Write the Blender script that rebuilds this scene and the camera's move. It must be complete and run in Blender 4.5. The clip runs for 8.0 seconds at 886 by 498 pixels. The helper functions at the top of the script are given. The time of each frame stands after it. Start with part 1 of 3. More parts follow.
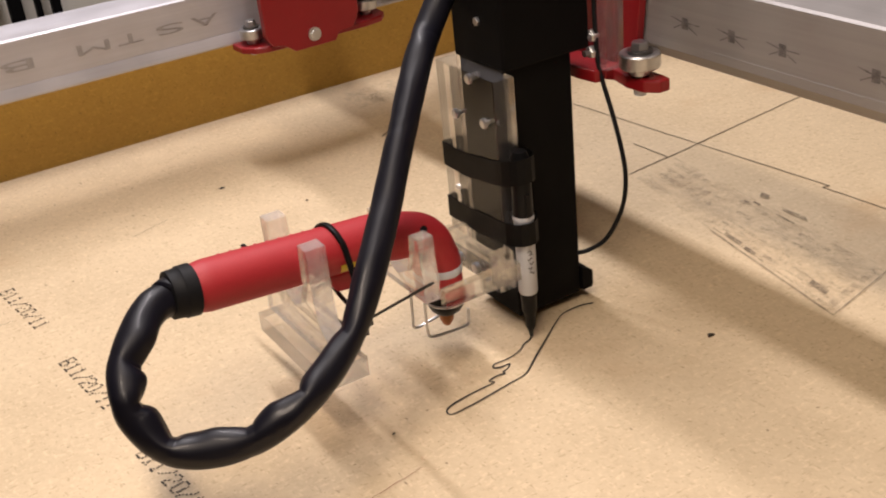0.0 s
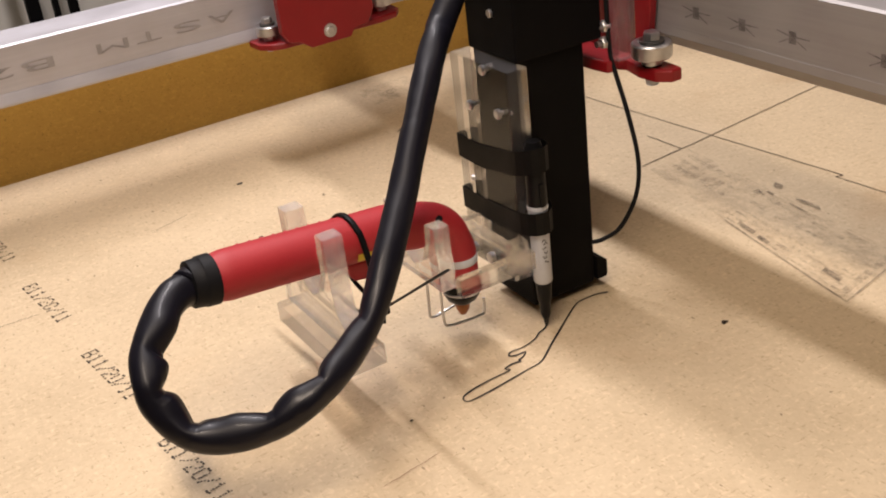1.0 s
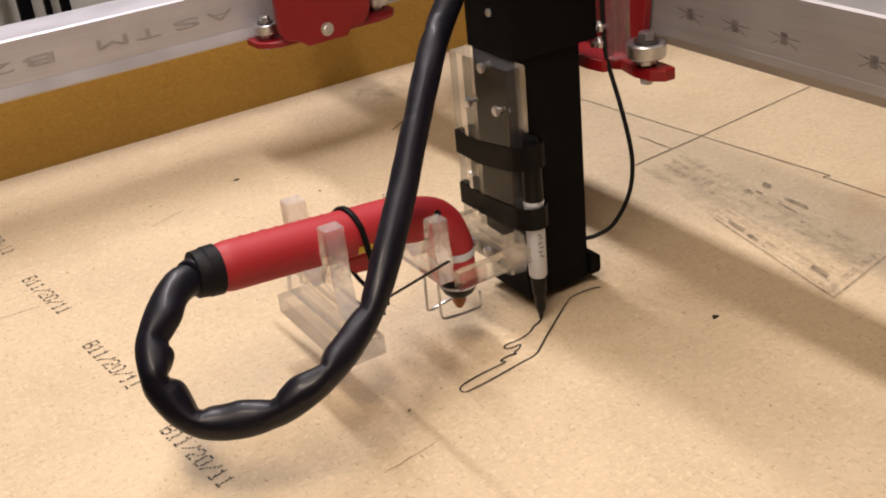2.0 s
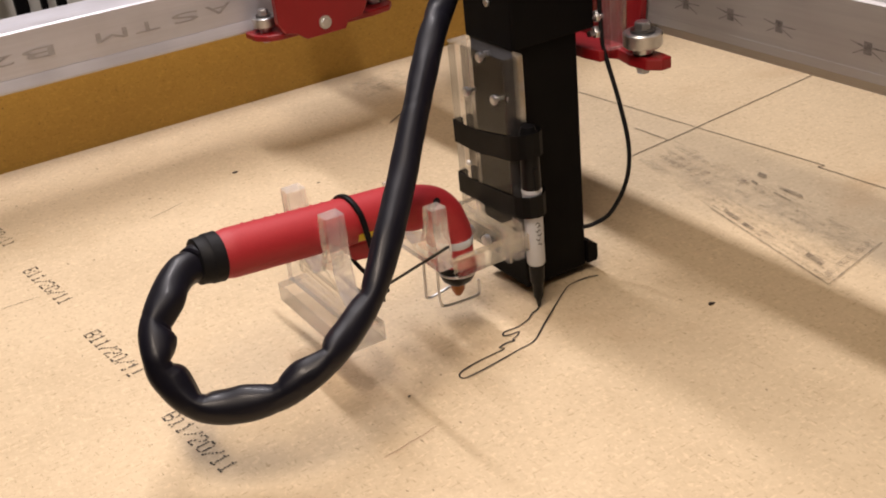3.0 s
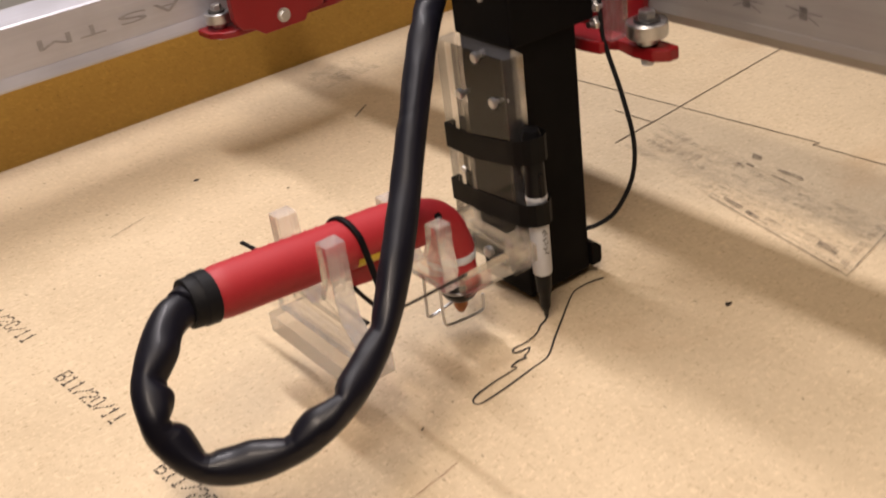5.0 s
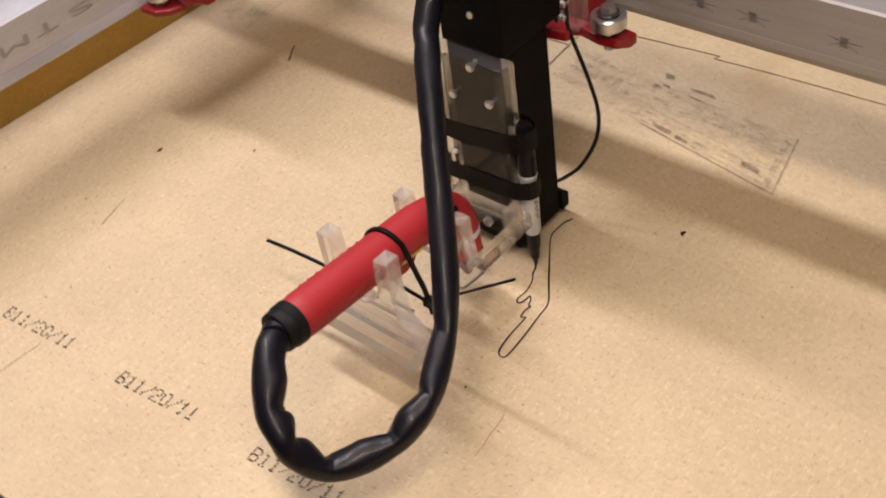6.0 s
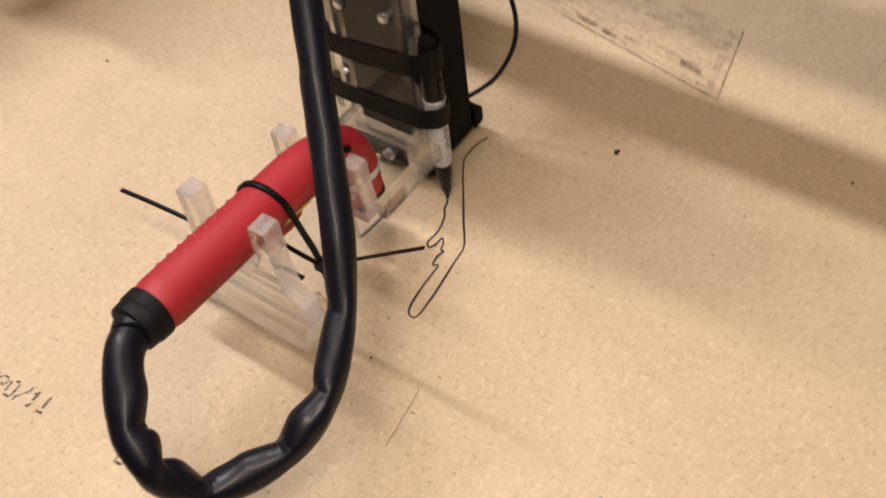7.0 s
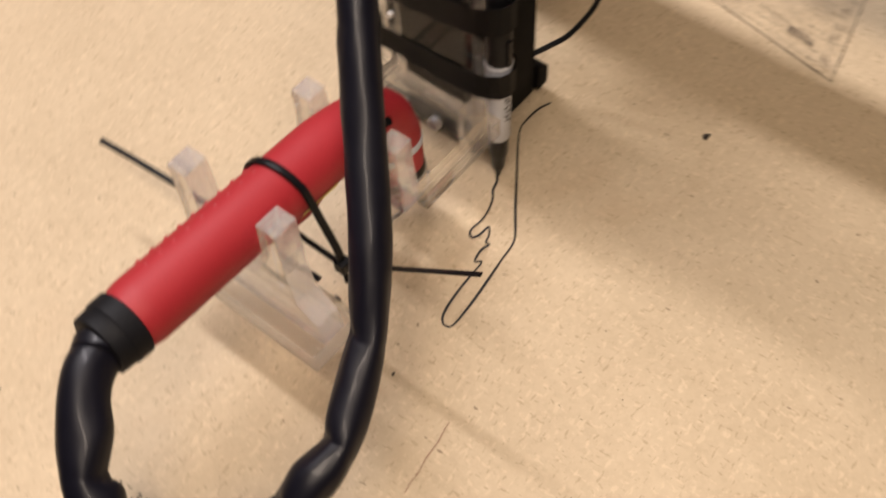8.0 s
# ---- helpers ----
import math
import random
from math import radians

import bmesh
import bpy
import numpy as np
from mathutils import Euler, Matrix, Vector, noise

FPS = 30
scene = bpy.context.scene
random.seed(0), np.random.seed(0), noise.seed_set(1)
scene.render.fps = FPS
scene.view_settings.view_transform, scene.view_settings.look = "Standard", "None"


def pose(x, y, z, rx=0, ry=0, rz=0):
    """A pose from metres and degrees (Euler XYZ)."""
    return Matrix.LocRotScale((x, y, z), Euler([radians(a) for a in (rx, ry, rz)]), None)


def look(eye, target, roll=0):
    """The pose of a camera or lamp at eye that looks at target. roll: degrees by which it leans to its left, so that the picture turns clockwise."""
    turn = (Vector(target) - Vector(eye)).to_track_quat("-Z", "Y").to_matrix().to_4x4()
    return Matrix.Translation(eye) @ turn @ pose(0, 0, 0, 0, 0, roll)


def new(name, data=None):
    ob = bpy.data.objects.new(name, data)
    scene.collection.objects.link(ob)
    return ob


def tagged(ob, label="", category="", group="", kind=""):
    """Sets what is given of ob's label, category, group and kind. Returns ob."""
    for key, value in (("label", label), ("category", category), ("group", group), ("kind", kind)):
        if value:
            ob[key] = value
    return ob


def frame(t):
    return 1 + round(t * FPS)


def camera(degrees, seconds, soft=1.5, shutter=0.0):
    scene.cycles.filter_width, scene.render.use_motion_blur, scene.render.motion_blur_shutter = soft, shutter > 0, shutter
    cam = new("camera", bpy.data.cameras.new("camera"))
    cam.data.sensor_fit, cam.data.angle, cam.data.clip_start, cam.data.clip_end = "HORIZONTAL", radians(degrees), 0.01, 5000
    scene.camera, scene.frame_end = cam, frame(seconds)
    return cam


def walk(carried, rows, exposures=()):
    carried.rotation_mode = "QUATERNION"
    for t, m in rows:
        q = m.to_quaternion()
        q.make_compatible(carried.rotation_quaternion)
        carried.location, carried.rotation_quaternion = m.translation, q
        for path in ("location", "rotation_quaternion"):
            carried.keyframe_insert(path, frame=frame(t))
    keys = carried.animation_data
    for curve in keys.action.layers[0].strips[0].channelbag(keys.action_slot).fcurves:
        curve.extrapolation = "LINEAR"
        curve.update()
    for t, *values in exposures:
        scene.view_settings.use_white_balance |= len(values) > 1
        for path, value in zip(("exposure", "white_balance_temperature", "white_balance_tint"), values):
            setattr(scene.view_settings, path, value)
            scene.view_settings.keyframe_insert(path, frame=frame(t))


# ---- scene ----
cam = camera(43.1, 8.0, 1.9, 0.7)
PATH = [
    (0, (-0.328, -0.478, 0.364), (0.549, 1.063, -0.562), -6.1),
    (0.5, (-0.331, -0.48, 0.357), (0.534, 1.08, -0.546), -7.1),
    (1, (-0.333, -0.487, 0.362), (0.519, 1.07, -0.559), -7.0),
    (1.5, (-0.341, -0.491, 0.365), (0.533, 1.056, -0.553), -6.2),
    (3, (-0.354, -0.501, 0.361), (0.531, 1.039, -0.559), -6.2),
    (3.5, (-0.358, -0.501, 0.361), (0.541, 1.035, -0.552), -5.8),
    (4, (-0.361, -0.508, 0.363), (0.53, 1.039, -0.538), -6.2),
    (4.5, (-0.357, -0.493, 0.353), (0.534, 1.029, -0.591), -7.5),
    (5, (-0.354, -0.432, 0.37), (0.606, 1.013, -0.623), -7.8),
    (5.2, (-0.365, -0.416, 0.409), (0.581, 0.937, -0.72), -5.4),
    (6.3, (-0.447, -0.35, 0.545), (0.589, 0.681, -0.82), -10.6),
    (6.5, (-0.408, -0.332, 0.529), (0.662, 0.636, -0.855), -7.1),
    (7, (-0.338, -0.295, 0.492), (0.606, 0.553, -1.055), -8.9),
    (7.5, (-0.306, -0.213, 0.459), (0.655, 0.508, -1.141), -7.5),
    (8, (-0.268, -0.206, 0.435), (0.551, 0.54, -1.23), -4.2),
]
EXPOSURES = [(0.0, -0.19), (5.0, -0.20), (6.3, -0.36), (8.0, -0.38)]
walk(cam, [(t, look(eye, aim, roll)) for t, eye, aim, roll in PATH], EXPOSURES)

# ---- light ----
world = bpy.data.worlds.new("room_air")
scene.world = world
world.use_nodes = True
world.node_tree.nodes["Background"].inputs[0].default_value = (0.75, 0.68, 0.60, 1)
world.node_tree.nodes["Background"].inputs[1].default_value = 0.05


LAMPS = [
    ("fluorescent_light", (0.00, 0.53, 1.30), (0.08, 1.00), 21.5, (1.0, 0.92, 0.93)),
    ("fluorescent_light", (-0.41, -0.40, 0.96), (0.09, 0.60), 9.6, (1.0, 0.82, 0.67)),
    ("warm_panel_light", (0.70, -0.62, 1.50), (0.26, 0.60), 0.9, (1.0, 0.62, 0.35)),
]
for lamp_name, place, size, energy, colour in LAMPS:
    data = bpy.data.lights.new(lamp_name, "AREA")
    data.shape, data.size, data.size_y, data.energy, data.color = "RECTANGLE", size[0], size[1], energy, colour
    new(lamp_name, data).matrix_world = pose(place[0], place[1], place[2] - 0.03)


# ---- materials ----
def material(name, rough=0.5, metal=0.0, colour=(0.5, 0.5, 0.5)):
    m = bpy.data.materials.new(name)
    m.use_nodes = True
    b = m.node_tree.nodes["Principled BSDF"]
    b.inputs["Base Color"].default_value = (*colour, 1)
    b.inputs["Roughness"].default_value = rough
    b.inputs["Metallic"].default_value = metal
    return m, m.node_tree, b


def coords(nt, scale=(1, 1, 1)):
    tc = nt.nodes.new("ShaderNodeTexCoord")
    mp = nt.nodes.new("ShaderNodeMapping")
    mp.inputs["Scale"].default_value = scale
    nt.links.new(tc.outputs["Object"], mp.inputs[0])
    return mp.outputs[0]


def noise_tex(nt, vec, scale, detail=4, rough=0.6):
    n = nt.nodes.new("ShaderNodeTexNoise")
    n.inputs["Scale"].default_value, n.inputs["Detail"].default_value, n.inputs["Roughness"].default_value = scale, detail, rough
    nt.links.new(vec, n.inputs["Vector"])
    return n.outputs["Fac"]


def ramp(nt, fac, stops):
    r = nt.nodes.new("ShaderNodeValToRGB")
    e = r.color_ramp.elements
    while len(e) < len(stops):
        e.new(0.5)
    for el, (p, c) in zip(e, stops):
        el.position, el.color = p, (*c, 1) if len(c) == 3 else c
    nt.links.new(fac, r.inputs[0])
    return r.outputs[0]


def mix(nt, a, b, fac, kind="MIX"):
    m = nt.nodes.new("ShaderNodeMix")
    m.data_type, m.blend_type = "RGBA", kind
    for sock, v in ((m.inputs[0], fac), (m.inputs[6], a), (m.inputs[7], b)):
        if hasattr(v, "links"):
            nt.links.new(v, sock)
        elif isinstance(v, tuple):
            sock.default_value = (*v, 1)
        else:
            sock.default_value = v
    return m.outputs[2]


def bump(nt, b, height, strength, dist):
    n = nt.nodes.new("ShaderNodeBump")
    n.inputs["Strength"].default_value, n.inputs["Distance"].default_value = strength, dist
    nt.links.new(height, n.inputs["Height"])
    nt.links.new(n.outputs[0], b.inputs["Normal"])


def board_material(name, light, mid, dark, fleck):
    """Pressed wood: fine chips, dark flecks, broad stains."""
    m, nt, b = material(name, 0.62)
    v = coords(nt)
    chips = nt.nodes.new("ShaderNodeTexVoronoi")
    chips.inputs["Scale"].default_value = 400
    nt.links.new(coords(nt, (1, 0.75, 1)), chips.inputs["Vector"])
    tone = ramp(nt, chips.outputs["Color"], [(0.0, tuple(x * 0.92 for x in mid)), (0.3, tuple((x + y) / 2 for x, y in zip(mid, light))), (1.0, tuple(min(1, x * 1.05) for x in light))])
    grain = ramp(nt, noise_tex(nt, v, 260, 5, 0.7), [(0.32, dark), (0.52, mid), (0.75, light)])
    c = mix(nt, tone, grain, 0.42)
    blotch = ramp(nt, noise_tex(nt, v, 9, 4, 0.65), [(0.30, tuple(x * 0.84 for x in mid)), (0.62, light)])
    c = mix(nt, c, blotch, 0.42)
    flecks = ramp(nt, noise_tex(nt, v, 330, 2, 0.5), [(0.235, (1, 1, 1)), (0.27, (0, 0, 0))])
    c = mix(nt, c, fleck, flecks)
    mottle = ramp(nt, noise_tex(nt, v, 42, 5, 0.7), [(0.30, mid), (0.66, light)])
    c = mix(nt, c, mottle, 0.25)
    # slivers of wood lying both ways
    for stretch, scale, tone, low, high, share in (((1, 0.36, 1), 470, dark, 0.63, 0.70, 0.5), ((0.36, 1, 1), 450, dark, 0.63, 0.70, 0.5), ((0.45, 0.9, 1), 340, light, 0.60, 0.68, 0.42), ((0.9, 0.45, 1), 400, light, 0.60, 0.68, 0.42), ((0.9, 0.4, 1), 330, fleck, 0.725, 0.755, 0.7)):
        mark = ramp(nt, noise_tex(nt, coords(nt, stretch), scale, 2, 0.5), [(low, (0, 0, 0)), (high, (share,) * 3)])
        bright = tuple(min(1, x * 1.12) for x in tone) if tone is light else tone
        c = mix(nt, c, bright, mark)
    rust = ramp(nt, noise_tex(nt, coords(nt, (1, 1.4, 1)), 5.5, 5, 0.6), [(0.60, (0, 0, 0)), (0.80, (1, 1, 1))])
    c = mix(nt, c, tuple(x * y for x, y in zip(mid, (0.82, 0.66, 0.52))), mix(nt, (0, 0, 0), rust, 0.55))
    nt.links.new(c, b.inputs["Base Color"])
    bump(nt, b, noise_tex(nt, v, 300, 4, 0.7), 0.25, 0.0006)
    return m


BOARD = board_material("particle_board", (0.70, 0.560, 0.375), (0.57, 0.440, 0.275), (0.38, 0.265, 0.145), (0.17, 0.10, 0.05))
FENCE = board_material("ochre_board", (0.53, 0.315, 0.055), (0.44, 0.250, 0.038), (0.32, 0.17, 0.024), (0.12, 0.06, 0.02))


def aluminium(name, axis, base=(0.62, 0.61, 0.66)):
    m, nt, b = material(name, 0.45, 0.45)
    s = [60, 60, 60]
    s[axis] = 1.5
    streak = noise_tex(nt, coords(nt, s), 6, 5, 0.65)
    wear = noise_tex(nt, coords(nt), 26, 5, 0.6)
    c = mix(nt, ramp(nt, streak, [(0.3, tuple(x * 0.82 for x in base)), (0.7, base)]), ramp(nt, wear, [(0.35, tuple(x * 0.78 for x in base)), (0.65, base)]), 0.4)
    nt.links.new(c, b.inputs["Base Color"])
    nt.links.new(ramp(nt, wear, [(0.3, (0.38, 0.38, 0.38)), (0.7, (0.58, 0.58, 0.58))]), b.inputs["Roughness"])
    bump(nt, b, streak, 0.12, 0.0004)
    return m


ALU_X, ALU_Y = aluminium("brushed_aluminium_side", 0), aluminium("brushed_aluminium_beam", 1, (0.43, 0.41, 0.41))


def plain(name, colour, rough, metal=0.0, vary=0.12, scale=120, relief=0.0003):
    m, nt, b = material(name, rough, metal)
    v = coords(nt)
    n = noise_tex(nt, v, scale, 4, 0.6)
    big = noise_tex(nt, v, 18, 3, 0.6)
    c = mix(nt, ramp(nt, n, [(0.3, tuple(x * (1 - vary) for x in colour)), (0.7, tuple(min(1, x * (1 + vary)) for x in colour))]),
            ramp(nt, big, [(0.3, tuple(x * (1 - vary) for x in colour)), (0.7, colour)]), 0.5)
    nt.links.new(c, b.inputs["Base Color"])
    nt.links.new(ramp(nt, big, [(0.3, (rough * 0.85,) * 3), (0.7, (min(1, rough * 1.15),) * 3)]), b.inputs["Roughness"])
    if relief:
        bump(nt, b, n, 0.3, relief)
    return m


RED_RUBBER = plain("red_rubber", (0.40, 0.018, 0.026), 0.58, vary=0.10, scale=900, relief=0.0002)
RED_PLASTIC = plain("red_plastic", (0.25, 0.006, 0.010), 0.40, vary=0.10, scale=60, relief=0.0)
BLACK_METAL = plain("black_painted_metal", (0.0034, 0.0030, 0.0034), 0.7, vary=0.25, scale=500, relief=0.0001)
BLACK_RUBBER = plain("black_rubber", (0.008, 0.008, 0.010), 0.6, vary=0.2, scale=600)
BLACK_TAPE = plain("black_tape", (0.003, 0.0028, 0.003), 0.62, vary=0.2, scale=300)
BLACK_PLASTIC = plain("black_plastic", (0.006, 0.006, 0.007), 0.36, vary=0.2, scale=200, relief=0.0)
SLEEVE = plain("black_vinyl", (0.0055, 0.0052, 0.0100), 0.44, vary=0.2, scale=160, relief=0.0004)
BLACK_METAL.node_tree.nodes["Principled BSDF"].inputs["IOR"].default_value = 1.38
for dull in (BLACK_METAL, BLACK_TAPE, BLACK_RUBBER, SLEEVE, BLACK_PLASTIC):
    dull.node_tree.nodes["Principled BSDF"].inputs["Specular IOR Level"].default_value = 0.18
SLEEVE.node_tree.nodes["Principled BSDF"].inputs["Specular IOR Level"].default_value = 0.26
SLEEVE.node_tree.nodes["Principled BSDF"].inputs["Coat Weight"].default_value = 0.05
wn = SLEEVE.node_tree
bump(wn, wn.nodes["Principled BSDF"], noise_tex(wn, coords(wn, (1, 1, 0.45)), 60, 2, 0.5), 0.16, 0.0022)
STEEL = plain("zinc_steel", (0.64, 0.64, 0.66), 0.36, 1.0, vary=0.12, scale=300, relief=0.0)
DARK_STEEL = plain("dark_steel", (0.22, 0.21, 0.20), 0.35, 1.0, vary=0.2, scale=300, relief=0.0)
COPPER = plain("copper", (0.32, 0.14, 0.07), 0.36, 1.0, vary=0.2, scale=300, relief=0.0)
WHITE_PLASTIC = plain("grey_white_plastic", (0.60, 0.63, 0.70), 0.35, vary=0.05, scale=200, relief=0.0)
YELLOW = plain("yellow_sticker", (0.75, 0.55, 0.02), 0.4, vary=0.08, relief=0.0)
INK = plain("black_ink", (0.014, 0.012, 0.012), 0.6, vary=0.2, relief=0.0)
PENCIL = plain("pencil_lead", (0.10, 0.072, 0.052), 0.6, vary=0.3, scale=300, relief=0.0)
RED_INK = plain("faded_red_ink", (0.24, 0.08, 0.045), 0.6, vary=0.3, scale=300, relief=0.0)
GREY_INK = plain("grey_rail_ink", (0.36, 0.34, 0.345), 0.7, 0.0, vary=0.3, scale=200, relief=0.0)
def speckled_ink(name, colour, low, high, scale, share=0.8):
    """Worn print: ink that lies in patches, bare board between."""
    m, nt, b = material(name, 0.65, 0.0, colour)
    out = nt.nodes["Material Output"]
    clear = nt.nodes.new("ShaderNodeBsdfTransparent")
    blend = nt.nodes.new("ShaderNodeMixShader")
    fac = ramp(nt, noise_tex(nt, coords(nt, (1, 0.6, 1)), scale, 5, 0.7), [(low, (0, 0, 0)), (high, (share,) * 3)])
    nt.links.new(fac, blend.inputs[0])
    nt.links.new(clear.outputs[0], blend.inputs[1])
    nt.links.new(b.outputs[0], blend.inputs[2])
    nt.links.new(blend.outputs[0], out.inputs[0])
    return m


BEAM_INK = speckled_ink("worn_beam_print", (0.10, 0.085, 0.085), 0.20, 0.80, 220)
WALL = plain("cream_wall_paint", (0.80, 0.75, 0.66), 0.75, vary=0.05, scale=40, relief=0.001)
CEILING = plain("grey_ceiling_paint", (0.17, 0.16, 0.15), 0.85, vary=0.04, scale=40)
CONCRETE = plain("concrete_floor", (0.20, 0.19, 0.17), 0.7, vary=0.15, scale=30, relief=0.001)
EDGE_DARK = plain("dark_varnished_wood", (0.030, 0.020, 0.013), 0.55, vary=0.3, scale=60)


SMUDGE = speckled_ink("worn_grey_print", (0.26, 0.20, 0.15), 0.42, 0.95, 75, 0.5)
SMUDGE_DARK = speckled_ink("worn_dark_print", (0.20, 0.155, 0.125), 0.44, 1.0, 140, 0.65)
BORDER_INK = speckled_ink("worn_border_print", (0.10, 0.075, 0.058), 0.25, 0.75, 160)
STAMP_INK = speckled_ink("stamp_ink", (0.022, 0.018, 0.017), 0.15, 0.36, 260)


def acrylic(name, tint, clear_share, rough):
    m, nt, b = material(name, rough, 0.0, tint)
    b.inputs["Transmission Weight"].default_value = 1.0
    b.inputs["IOR"].default_value = 1.49
    out = nt.nodes["Material Output"]
    clear = nt.nodes.new("ShaderNodeBsdfTransparent")
    clear.inputs[0].default_value = (*tint, 1)
    blend = nt.nodes.new("ShaderNodeMixShader")
    blend.inputs[0].default_value = clear_share
    nt.links.new(b.outputs[0], blend.inputs[1])
    nt.links.new(clear.outputs[0], blend.inputs[2])
    nt.links.new(blend.outputs[0], out.inputs[0])
    bump(nt, b, noise_tex(nt, coords(nt), 90, 3, 0.5), 0.03, 0.0003)
    return m


def frosted(name, low, high):
    """Sawn acrylic: rough transmission with a scattering skin."""
    m = acrylic(name, (0.998, 0.996, 0.994), 0.45, 0.06)
    nt = m.node_tree
    out = nt.nodes["Material Output"]
    inner = out.inputs[0].links[0].from_socket
    skin = nt.nodes.new("ShaderNodeBsdfDiffuse")
    skin.inputs[0].default_value = (0.92, 0.90, 0.95, 1)
    blend = nt.nodes.new("ShaderNodeMixShader")
    saw = noise_tex(nt, coords(nt, (1, 1, 1)), 420, 3, 0.6)
    nt.links.new(ramp(nt, saw, [(0.25, (low,) * 3), (0.80, (high,) * 3)]), blend.inputs[0])
    nt.links.new(inner, blend.inputs[1])
    nt.links.new(skin.outputs[0], blend.inputs[2])
    nt.links.new(blend.outputs[0], out.inputs[0])
    return m


ACRYLIC = acrylic("clear_acrylic", (0.998, 0.996, 0.994), 0.32, 0.0)
ACRYLIC_CUT = acrylic("scuffed_acrylic", (0.996, 0.993, 0.99), 0.48, 0.03)
ACRYLIC_SAWN = frosted("sawn_acrylic", 0.02, 0.06)
ACRYLIC_EDGE = frosted("rough_sawn_acrylic", 0.10, 0.24)
ACRYLIC.node_tree.nodes["Principled BSDF"].inputs["Specular IOR Level"].default_value = 0.5


def sawn_edges(ob, axis, mat=None):
    """Frost the cut faces of a sheet whose thickness runs along the axis."""
    ob.data.materials.append(mat or ACRYLIC_SAWN)
    for f in ob.data.polygons:
        if abs(f.normal[axis]) < 0.5:
            f.material_index = 1
    return ob


# ---- shapes ----
def part(name, bm, mat, parent=None, label=""):
    me = bpy.data.meshes.new(name)
    bmesh.ops.recalc_face_normals(bm, faces=bm.faces[:])
    rounded = any(f.smooth for f in bm.faces)
    bm.to_mesh(me)
    bm.free()
    if rounded:
        me.set_sharp_from_angle(angle=radians(38))
    me.materials.append(mat)
    ob = new(name, me)
    if parent is not None:
        ob.parent = parent
    if label:
        tagged(ob, label)
    return ob


def thing(name, label, category, group="", kind=""):
    return tagged(new(name), label, category, group, kind)


def box(lo, hi, bevel=0.0, bm=None):
    b = bmesh.new()
    bmesh.ops.create_cube(b, size=1.0)
    for v in b.verts:
        v.co = Vector([l + (h - l) * (c + 0.5) for l, h, c in zip(lo, hi, v.co)])
    if bevel:
        bmesh.ops.bevel(b, geom=b.edges[:], offset=bevel, segments=2, profile=0.5, affect="EDGES")
    return joined(bm, b)


def joined(bm, b):
    if bm is None:
        return b
    me = bpy.data.meshes.new("tmp")
    b.to_mesh(me)
    b.free()
    bm.from_mesh(me)
    bpy.data.meshes.remove(me)
    return bm


def prism(outline, axis, lo, hi, bevel=0.0, bm=None):
    """An outline in the two other axes, drawn out along one axis."""
    b = bmesh.new()

    def at(p, d):
        q = list(p)
        q.insert(axis, d)
        return Vector(q)

    a = [b.verts.new(at(p, lo)) for p in outline]
    c = [b.verts.new(at(p, hi)) for p in outline]
    b.faces.new(a)
    b.faces.new(c[::-1])
    for i in range(len(a)):
        j = (i + 1) % len(a)
        b.faces.new((a[j], a[i], c[i], c[j]))
    bmesh.ops.recalc_face_normals(b, faces=b.faces[:])
    if bevel:
        bmesh.ops.bevel(b, geom=b.edges[:], offset=bevel, segments=2, profile=0.5, affect="EDGES")
    return joined(bm, b)


def smooth_path(points, per):
    """A rounded line through the points."""
    p = [Vector(q) for q in points]
    p = [p[0] * 2 - p[1]] + p + [p[-1] * 2 - p[-2]]
    out = []
    for i in range(1, len(p) - 2):
        for k in range(per):
            t = k / per
            a, b, c, d = p[i - 1], p[i], p[i + 1], p[i + 2]
            out.append(0.5 * ((2 * b) + (c - a) * t + (2 * a - 5 * b + 4 * c - d) * t * t + (3 * b - a - 3 * c + d) * t ** 3))
    return out + [p[-2]]


def sweep(points, radius, sides=16, bm=None, smooth=True):
    """A tube along points; radius is a number or a function of (index share, angle) giving metres."""
    b = bmesh.new()
    n = len(points)
    rings = []
    side = None
    for i, p in enumerate(points):
        along = (points[min(i + 1, n - 1)] - points[max(i - 1, 0)]).normalized()
        if side is None:
            side = along.orthogonal().normalized()
        side = (side - along * side.dot(along)).normalized()
        other = along.cross(side)
        ring = []
        for k in range(sides):
            a = 2 * math.pi * k / sides
            way = side * math.cos(a) + other * math.sin(a)
            r = radius(i / (n - 1), way, p) if callable(radius) else radius
            ring.append(b.verts.new(p + way * r))
        rings.append(ring)
    for r0, r1 in zip(rings[:-1], rings[1:]):
        for k in range(sides):
            j = (k + 1) % sides
            b.faces.new((r0[k], r0[j], r1[j], r1[k]))
    b.faces.new(rings[0][::-1])
    b.faces.new(rings[-1])
    if smooth:
        for f in b.faces:
            f.smooth = len(f.verts) == 4
    return joined(bm, b)


